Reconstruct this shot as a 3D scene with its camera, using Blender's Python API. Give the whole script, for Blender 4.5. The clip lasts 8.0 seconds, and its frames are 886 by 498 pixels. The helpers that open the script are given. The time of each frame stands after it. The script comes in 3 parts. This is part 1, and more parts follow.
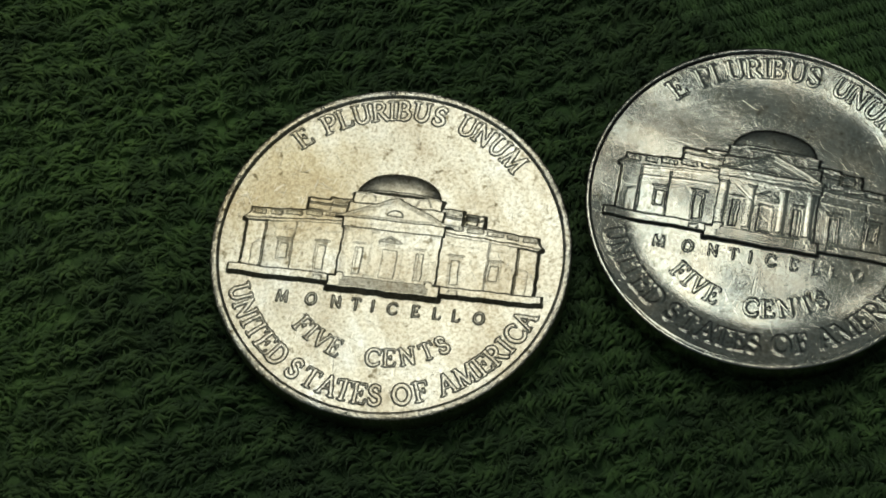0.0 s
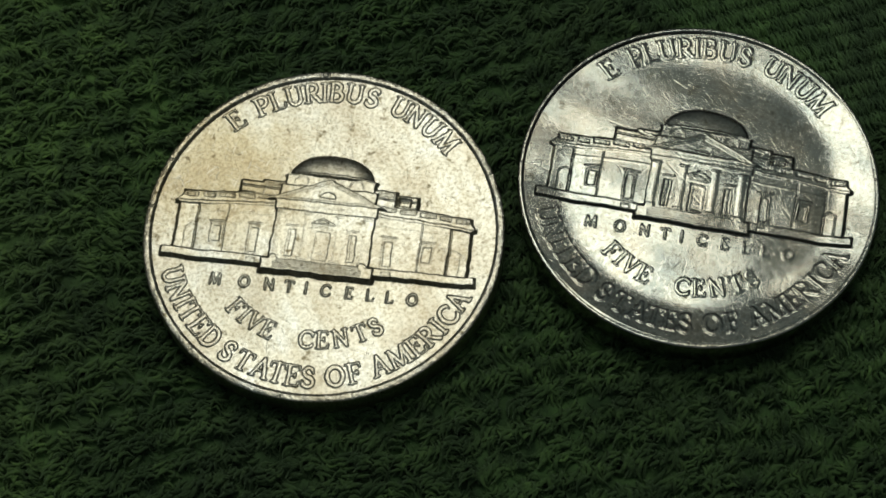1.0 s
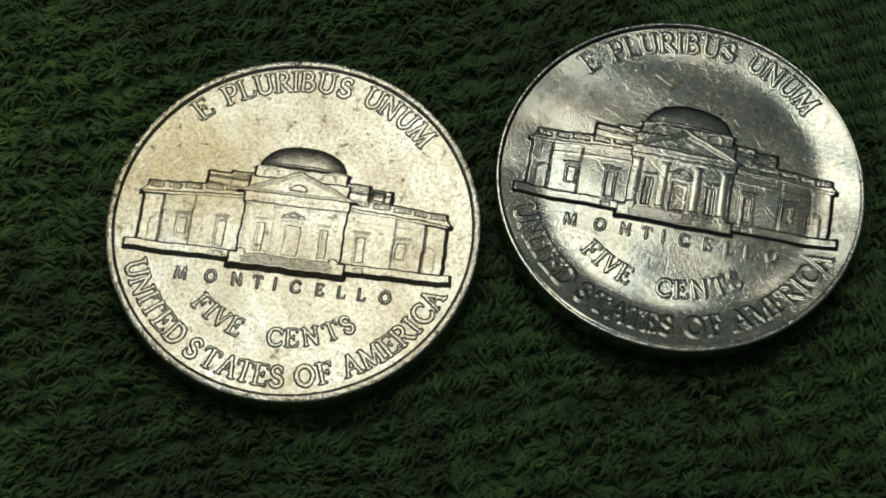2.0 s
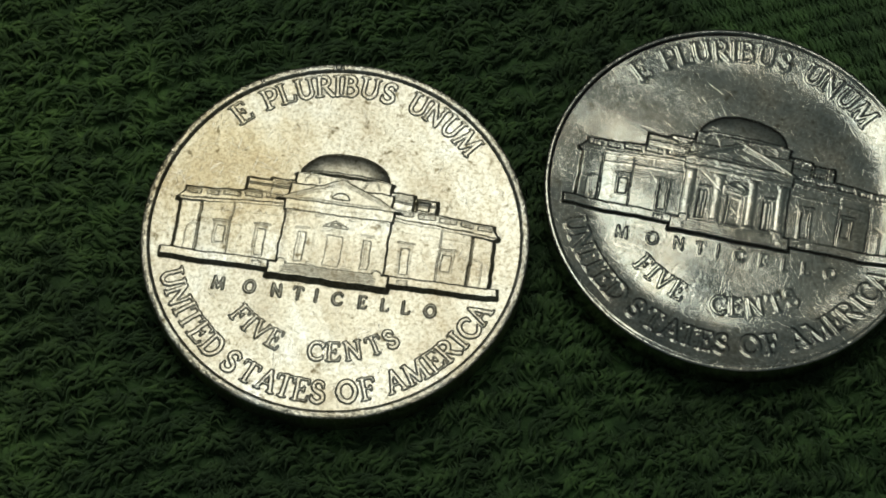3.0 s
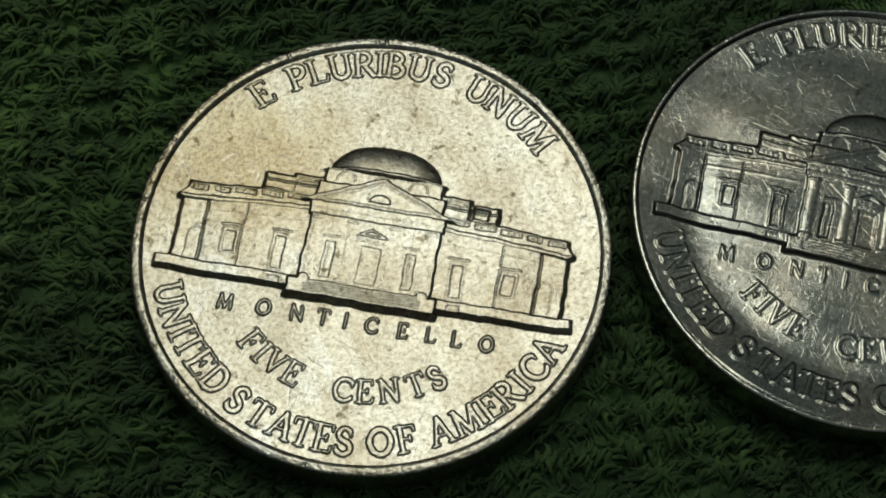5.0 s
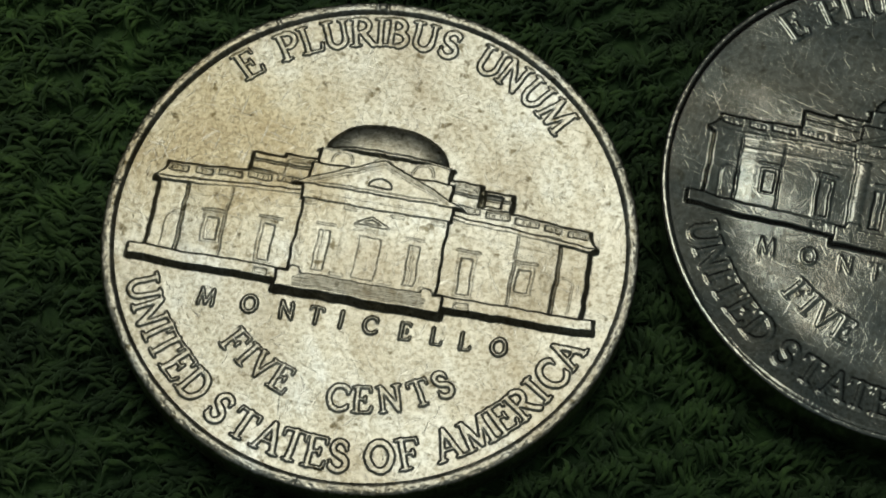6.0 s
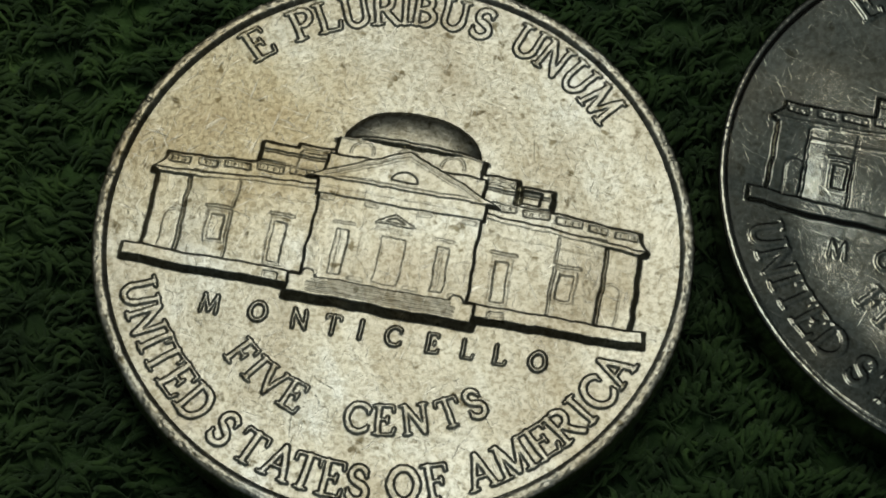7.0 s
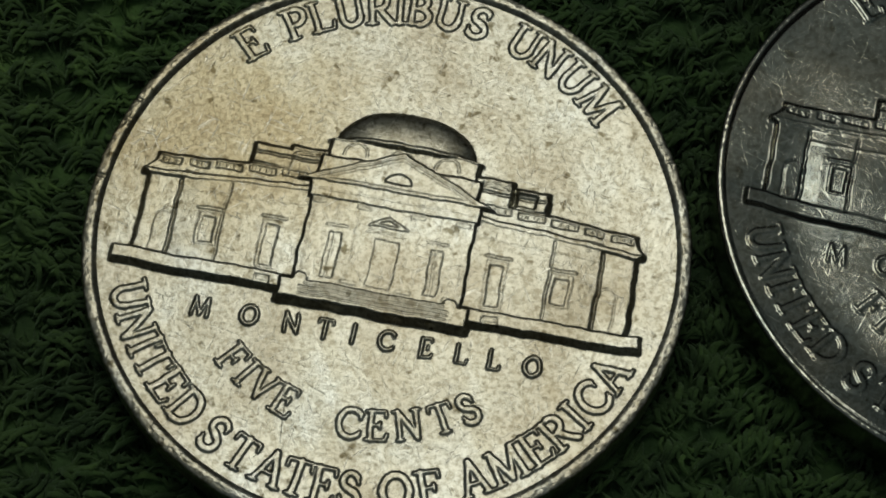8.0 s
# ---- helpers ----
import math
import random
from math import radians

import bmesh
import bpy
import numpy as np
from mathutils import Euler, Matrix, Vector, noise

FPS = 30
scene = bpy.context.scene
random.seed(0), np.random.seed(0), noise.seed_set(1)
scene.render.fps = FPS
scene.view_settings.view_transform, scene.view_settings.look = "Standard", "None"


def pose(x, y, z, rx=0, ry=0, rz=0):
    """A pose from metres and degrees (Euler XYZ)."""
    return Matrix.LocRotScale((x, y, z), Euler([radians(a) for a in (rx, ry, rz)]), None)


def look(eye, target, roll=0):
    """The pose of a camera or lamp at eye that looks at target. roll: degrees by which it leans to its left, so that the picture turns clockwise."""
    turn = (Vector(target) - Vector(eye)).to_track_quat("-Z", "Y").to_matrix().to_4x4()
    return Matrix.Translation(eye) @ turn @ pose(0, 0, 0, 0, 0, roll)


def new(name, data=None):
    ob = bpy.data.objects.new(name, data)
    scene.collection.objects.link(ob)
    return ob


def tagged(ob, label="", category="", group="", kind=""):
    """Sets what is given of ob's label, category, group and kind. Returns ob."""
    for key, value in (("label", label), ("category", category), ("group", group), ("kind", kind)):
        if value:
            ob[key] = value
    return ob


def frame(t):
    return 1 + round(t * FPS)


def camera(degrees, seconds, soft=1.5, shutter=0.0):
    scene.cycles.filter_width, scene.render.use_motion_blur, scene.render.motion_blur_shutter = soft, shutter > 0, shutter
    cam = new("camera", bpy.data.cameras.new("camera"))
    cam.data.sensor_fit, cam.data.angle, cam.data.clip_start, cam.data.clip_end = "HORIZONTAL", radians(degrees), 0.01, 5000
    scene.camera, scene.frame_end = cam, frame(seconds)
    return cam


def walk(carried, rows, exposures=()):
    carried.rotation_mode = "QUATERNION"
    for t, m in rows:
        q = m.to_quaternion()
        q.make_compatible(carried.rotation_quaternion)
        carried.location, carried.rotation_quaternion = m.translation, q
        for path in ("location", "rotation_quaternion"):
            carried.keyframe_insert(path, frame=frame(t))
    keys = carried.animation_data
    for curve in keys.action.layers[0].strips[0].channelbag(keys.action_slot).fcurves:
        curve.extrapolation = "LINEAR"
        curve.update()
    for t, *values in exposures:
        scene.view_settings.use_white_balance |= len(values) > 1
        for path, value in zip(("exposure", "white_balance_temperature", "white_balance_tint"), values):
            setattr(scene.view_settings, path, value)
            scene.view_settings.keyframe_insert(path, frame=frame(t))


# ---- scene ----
# camera: places in millimetres, turns in degrees
MM = 0.001
LIFT = 2.75  # the coins' upper rim lies this far above the cloth's backing
cam = camera(26.0, 8.0, soft=1.8)
ROWS = [
    (0.0, 15.481, -45.034, 101.772, 24.628, 3.140, 8.460),
    (0.2, 15.333, -45.143, 102.222, 24.018, 3.714, 8.092),
    (0.5, 15.343, -44.787, 102.168, 23.809, 2.842, 7.781),
    (0.7, 15.873, -44.731, 102.022, 23.762, 2.532, 7.897),
    (1.0, 16.691, -44.535, 102.051, 23.807, 2.061, 7.547),
    (1.2, 16.958, -44.099, 102.017, 23.784, 1.388, 7.344),
    (2.3, 12.321, -42.761, 97.756, 23.604, -0.343, 7.715),
    (2.5, 11.460, -42.162, 97.429, 23.425, -0.404, 7.837),
    (2.8, 10.965, -41.809, 96.306, 23.490, -0.389, 8.014),
    (3.0, 10.679, -41.747, 95.672, 23.690, -0.694, 8.046),
    (3.5, 9.564, -40.095, 91.897, 24.041, -0.782, 8.544),
    (4.0, 9.037, -37.663, 85.428, 24.428, -0.572, 9.039),
    (4.5, 8.663, -35.225, 81.107, 24.136, -0.480, 9.765),
    (4.7, 8.842, -34.837, 79.537, 24.413, -0.254, 9.933),
    (6.0, 7.161, -29.667, 69.396, 23.301, -0.886, 10.211),
    (6.2, 6.525, -29.181, 67.910, 23.366, -1.034, 10.239),
    (6.5, 5.810, -28.284, 65.686, 23.350, -1.212, 10.246),
    (7.0, 5.856, -26.649, 61.909, 23.367, -0.796, 10.556),
    (7.5, 5.626, -26.012, 61.145, 23.118, -0.731, 10.737),
    (8.0, 6.154, -25.791, 61.354, 23.030, -0.669, 10.771),
]
EXPOSURES = [(0.0, -0.18), (2.5, -0.15), (3.5, -0.18), (4.5, -0.28), (6.0, -0.54), (7.0, -0.69), (8.0, -0.72)]
walk(cam, [(t, pose(x * MM, y * MM, (z + LIFT) * MM, rx, ry, rz)) for t, x, y, z, rx, ry, rz in ROWS], EXPOSURES)

# ---- world and light ----
world = bpy.data.worlds.new("world")
scene.world = world
world.use_nodes = True
sky = world.node_tree
turned = sky.nodes.new("ShaderNodeTexCoord")
parts = sky.nodes.new("ShaderNodeSeparateXYZ")
shade = sky.nodes.new("ShaderNodeValToRGB")
sky.links.new(turned.outputs["Generated"], parts.inputs[0])
sky.links.new(parts.outputs[2], shade.inputs[0])
sky.links.new(shade.outputs[0], sky.nodes["Background"].inputs["Color"])
shade.color_ramp.elements[0].position, shade.color_ramp.elements[0].color = 0.25, (0.010, 0.010, 0.010, 1)
shade.color_ramp.elements[1].position, shade.color_ramp.elements[1].color = 0.95, (0.150, 0.178, 0.172, 1)
sky.nodes["Background"].inputs["Strength"].default_value = 1.0

lamp_data = bpy.data.lights.new("desk_light", "AREA")
lamp_data.shape = "DISK"
lamp_data.size = 0.185
lamp_data.energy = 0.40
lamp_data.color = (1.0, 0.985, 0.87)
desk_light = new("desk_light", lamp_data)
desk_light.matrix_world = look((-0.026, 0.160, 0.40), (0.0, 0.0, 0.0))

# ---- materials ----
def material(name):
    m = bpy.data.materials.new(name)
    m.use_nodes = True
    nt = m.node_tree
    return m, nt, nt.nodes["Principled BSDF"]


def node(nt, kind, **inputs):
    n = nt.nodes.new(kind)
    for key, value in inputs.items():
        n.inputs[key.replace("_", " ")].default_value = value
    return n


def ramp(nt, source, stops):
    r = nt.nodes.new("ShaderNodeValToRGB")
    while len(r.color_ramp.elements) < len(stops):
        r.color_ramp.elements.new(0.5)
    for e, (place, colour) in zip(r.color_ramp.elements, stops):
        e.position, e.color = place, (*colour, 1) if len(colour) == 3 else colour
    nt.links.new(source, r.inputs[0])
    return r


def mixed(nt, kind, factor, a, b):
    m = nt.nodes.new("ShaderNodeMix")
    m.data_type, m.blend_type = "RGBA", kind
    for socket, value in ((m.inputs[0], factor), (m.inputs[6], a), (m.inputs[7], b)):
        if isinstance(value, bpy.types.NodeSocket):
            nt.links.new(value, socket)
        elif isinstance(value, (int, float)):
            socket.default_value = value
        else:
            socket.default_value = (*value, 1)
    return m.outputs[2]


def number(nt, kind, a, b):
    m = nt.nodes.new("ShaderNodeMath")
    m.operation = kind
    for socket, value in zip(m.inputs, (a, b)):
        if isinstance(value, bpy.types.NodeSocket):
            nt.links.new(value, socket)
        else:
            socket.default_value = value
    return m.outputs[0]


def coin_metal(name, pale, light, toned, dark, rough, hairs, dents, mottle, haze, flecks, stain=0.0):
    """Cupronickel: short hairline scratches in several directions, toning in patches, a grain of tiny dents."""
    m, nt, bsdf = material(name)
    place = nt.nodes.new("ShaderNodeTexCoord").outputs["Object"]
    bsdf.inputs["Metallic"].default_value = 1.0
    total = None
    for k, (turn, along, across, keep) in enumerate(((12, 900, 9000, 0.63), (58, 1100, 10000, 0.64), (-41, 1000, 8500, 0.64), (97, 1300, 11000, 0.64), (-73, 900, 9500, 0.64))):
        mp = node(nt, "ShaderNodeMapping", Rotation=(0, 0, radians(turn)), Location=(0.013 * k, 0.007 * k, 0))
        mp2 = node(nt, "ShaderNodeMapping", Scale=(along, across, 600))
        nt.links.new(place, mp.inputs[0])
        nt.links.new(mp.outputs[0], mp2.inputs[0])
        tex = node(nt, "ShaderNodeTexNoise", Scale=1.0, Detail=2.0, Roughness=0.5, Distortion=0.4)
        nt.links.new(mp2.outputs[0], tex.inputs[0])
        line = ramp(nt, tex.outputs[0], [(keep, (0, 0, 0)), (keep + 0.14, (1, 1, 1))]).outputs[0]
        total = line if total is None else number(nt, "ADD", total, line)
    grain = node(nt, "ShaderNodeTexNoise", Scale=11000.0, Detail=3.0, Roughness=0.6)
    worms = node(nt, "ShaderNodeTexNoise", Scale=5000.0, Detail=3.0, Roughness=0.7, Distortion=0.2)
    pits = node(nt, "ShaderNodeTexNoise", Scale=2100.0, Detail=2.0, Roughness=0.5)
    patch = node(nt, "ShaderNodeTexNoise", Scale=210.0, Detail=5.0, Roughness=0.62)
    for n in (grain, worms, pits, patch):
        nt.links.new(place, n.inputs[0])
    tone = ramp(nt, patch.outputs[0], [(0.34, pale), (0.46, light), (0.64, toned)]).outputs[0]
    if stain:
        # a warm stain to one side of the house
        apart = node(nt, "ShaderNodeVectorMath")
        apart.operation = "DISTANCE"
        nt.links.new(place, apart.inputs[0])
        apart.inputs[1].default_value = (-0.0068, 0.0036, 0.0)
        spread = number(nt, "MULTIPLY_ADD", apart.outputs["Value"], -130.0)
        spread.node.inputs[2].default_value = 0.75
        spread = number(nt, "ADD", spread, patch.outputs[0])
        wiped = node(nt, "ShaderNodeMapping", Rotation=(0, 0, radians(62)))
        wiped2 = node(nt, "ShaderNodeMapping", Scale=(160, 1700, 300))
        nt.links.new(place, wiped.inputs[0])
        nt.links.new(wiped.outputs[0], wiped2.inputs[0])
        streak = node(nt, "ShaderNodeTexNoise", Scale=1.0, Detail=4.0, Roughness=0.65)
        nt.links.new(wiped2.outputs[0], streak.inputs[0])
        tone = mixed(nt, "MULTIPLY", 0.4, tone, ramp(nt, streak.outputs[0], [(0.38, (0.80, 0.76, 0.66)), (0.56, (1.06, 1.06, 1.06))]).outputs[0])
        tone = mixed(nt, "MULTIPLY", stain, tone, ramp(nt, spread, [(0.35, (1, 1, 1)), (1.0, (0.86, 0.76, 0.55))]).outputs[0])
    speck = ramp(nt, pits.outputs[0], [(0.27, dark), (0.36, (1, 1, 1))]).outputs[0]
    colour = mixed(nt, "MULTIPLY", 1.0, tone, speck)
    veins = ramp(nt, worms.outputs[0], [(0.38, dark), (0.57, (1, 1, 1))]).outputs[0]
    colour = mixed(nt, "MULTIPLY", mottle, colour, veins)
    colour = mixed(nt, "MIX", number(nt, "MULTIPLY", total, flecks), colour, (0.86, 0.84, 0.74))
    nt.links.new(colour, bsdf.inputs["Base Color"])
    r = number(nt, "MULTIPLY_ADD", patch.outputs[0], haze)
    r.node.inputs[2].default_value = rough - haze / 2
    r = number(nt, "ADD", r, number(nt, "MULTIPLY", worms.outputs[0], 0.06))
    nt.links.new(r, bsdf.inputs["Roughness"])
    high = number(nt, "ADD", number(nt, "MULTIPLY", total, -hairs), number(nt, "MULTIPLY", grain.outputs[0], dents))
    high = number(nt, "ADD", high, number(nt, "MULTIPLY", worms.outputs[0], dents * 1.5))
    bump = node(nt, "ShaderNodeBump", Strength=1.0, Distance=0.000010)
    nt.links.new(high, bump.inputs["Height"])
    nt.links.new(bump.outputs[0], bsdf.inputs["Normal"])
    return m


worn_nickel = coin_metal("worn_nickel", (0.555, 0.57, 0.525), (0.545, 0.535, 0.455), (0.47, 0.432, 0.335), (0.35, 0.32, 0.25), 0.285, 0.42, 0.64, 0.66, 0.16, 0.60, 0.7)
bright_nickel = coin_metal("bright_nickel", (0.25, 0.275, 0.26), (0.335, 0.35, 0.315), (0.395, 0.38, 0.32), (0.62, 0.60, 0.54), 0.168, 0.16, 0.15, 0.7, 0.12, 0.30)


def yarn(name, deep, mid, pale):
    m, nt, bsdf = material(name)
    place = nt.nodes.new("ShaderNodeTexCoord").outputs["Object"]
    rnd = nt.nodes.new("ShaderNodeNewGeometry").outputs["Random Per Island"]
    base = ramp(nt, rnd, [(0.0, deep), (0.45, mid), (0.85, mid), (1.0, pale)]).outputs[0]
    big = node(nt, "ShaderNodeTexNoise", Scale=90.0, Detail=3.0)
    fine = node(nt, "ShaderNodeTexNoise", Scale=6000.0, Detail=3.0, Roughness=0.65)
    for n in (big, fine):
        nt.links.new(place, n.inputs[0])
    tint = ramp(nt, big.outputs[0], [(0.36, (0.95, 1.0, 1.0)), (0.64, (1.35, 1.55, 1.25))]).outputs[0]
    colour = mixed(nt, "MULTIPLY", 1.0, base, tint)
    clump = node(nt, "ShaderNodeTexNoise", Scale=700.0, Detail=2.5)
    nt.links.new(place, clump.inputs[0])
    colour = mixed(nt, "MULTIPLY", 1.0, colour, ramp(nt, clump.outputs[0], [(0.35, (0.62, 0.62, 0.66)), (0.65, (1.55, 1.5, 1.35))]).outputs[0])
    # the colour grows paler towards -x, with an uneven edge
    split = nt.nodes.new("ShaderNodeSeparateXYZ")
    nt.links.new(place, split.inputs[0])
    pale_side = number(nt, "MULTIPLY_ADD", split.outputs[0], -110.0)
    pale_side.node.inputs[2].default_value = -1.4
    pale_side = number(nt, "ADD", pale_side, big.outputs[0])
    colour = mixed(nt, "MULTIPLY", 1.0, colour, ramp(nt, pale_side, [(0.0, (1, 1, 1)), (1.0, (1.85, 1.75, 1.55))]).outputs[0])
    fibre = ramp(nt, fine.outputs[0], [(0.3, (0.55, 0.55, 0.55)), (0.7, (1.3, 1.3, 1.3))]).outputs[0]
    colour = mixed(nt, "MULTIPLY", 0.4, colour, fibre)
    nt.links.new(colour, bsdf.inputs["Base Color"])
    bsdf.inputs["Roughness"].default_value = 0.95
    bsdf.inputs["Specular IOR Level"].default_value = 0.15
    bsdf.inputs["Sheen Weight"].default_value = 0.3
    bsdf.inputs["Sheen Roughness"].default_value = 0.6
    bsdf.inputs["Sheen Tint"].default_value = (0.45, 0.7, 0.4, 1)
    bump = node(nt, "ShaderNodeBump", Strength=1.0, Distance=0.00006)
    nt.links.new(fine.outputs[0], bump.inputs["Height"])
    nt.links.new(bump.outputs[0], bsdf.inputs["Normal"])
    return m


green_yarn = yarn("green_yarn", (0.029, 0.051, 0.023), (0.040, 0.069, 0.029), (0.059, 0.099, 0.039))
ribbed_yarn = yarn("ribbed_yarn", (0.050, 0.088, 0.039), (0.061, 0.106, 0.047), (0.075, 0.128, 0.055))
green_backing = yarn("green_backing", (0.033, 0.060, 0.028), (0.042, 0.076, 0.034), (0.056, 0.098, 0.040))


def plain(name, colour, rough, scale):
    m, nt, bsdf = material(name)
    place = nt.nodes.new("ShaderNodeTexCoord").outputs["Object"]
    tex = node(nt, "ShaderNodeTexNoise", Scale=scale, Detail=4.0)
    nt.links.new(place, tex.inputs[0])
    low = tuple(c * 0.8 for c in colour)
    nt.links.new(ramp(nt, tex.outputs[0], [(0.35, low), (0.65, colour)]).outputs[0], bsdf.inputs["Base Color"])
    bsdf.inputs["Roughness"].default_value = rough
    return m


table_wood = plain("table_wood", (0.16, 0.10, 0.06), 0.5, 12.0)


# ---- mesh helpers ----
def grid_mesh(name, verts, faces, mat, normals=None):
    """A mesh from arrays of places (metres) and quads."""
    me = bpy.data.meshes.new(name)
    verts, faces = np.asarray(verts, np.float32), np.asarray(faces, np.int32)
    me.vertices.add(len(verts))
    me.vertices.foreach_set("co", verts.ravel())
    k = faces.shape[1]
    me.loops.add(faces.size)
    me.loops.foreach_set("vertex_index", faces.ravel())
    me.polygons.add(len(faces))
    me.polygons.foreach_set("loop_start", np.arange(0, faces.size, k, dtype=np.int32))
    me.polygons.foreach_set("loop_total", np.full(len(faces), k, np.int32))
    me.polygons.foreach_set("use_smooth", np.ones(len(faces), bool))
    me.update(calc_edges=True)
    me.validate()
    if normals is not None:
        me.normals_split_custom_set_from_vertices(np.asarray(normals, np.float32).tolist())
    me.materials.append(mat)
    return me


def box(name, size, centre, mat, kind="structure"):
    bm = bmesh.new()
    bmesh.ops.create_cube(bm, size=1.0)
    bmesh.ops.scale(bm, vec=size, verts=bm.verts)
    bmesh.ops.bevel(bm, geom=bm.edges[:], offset=min(size) * 0.08, segments=2, affect="EDGES")
    me = bpy.data.meshes.new(name)
    bm.to_mesh(me)
    bm.free()
    me.materials.append(mat)
    ob = new(name, me)
    ob.location = centre
    return tagged(ob, kind=kind)


# ---- the table under the cloth ----
TABLE_TOP = -0.0006
tagged(box("table_top", (0.36, 0.35, 0.02), (0, 0.025, TABLE_TOP - 0.010), table_wood), "plain brown wooden table top under the cloth", "table top")

# ---- the coins ----
R_COIN, THICK = 10.63, 1.95
R_RIM = 10.06        # where the raised rim begins
FIELD = -0.13        # the field under the rim's top
COIN_A = pose(0, 0, LIFT * MM)
COIN_B = pose(21.490 * MM, 5.717 * MM, (LIFT - 0.056) * MM, -1.95, 0.95, -3.88)

# letters: strokes in a box one high; s: straight, a: arc of an ellipse (centre, radii, from, to), the last number is the thickness
BOLD, FINE = 0.135, 0.075


def stem(x, y0=0.05, y1=0.95, thick=BOLD, serif=0.15):
    return [("s", x, y0, x, y1, thick), ("s", x - serif, 0.04, x + serif, 0.04, FINE), ("s", x - serif, 0.96, x + serif, 0.96, FINE)]


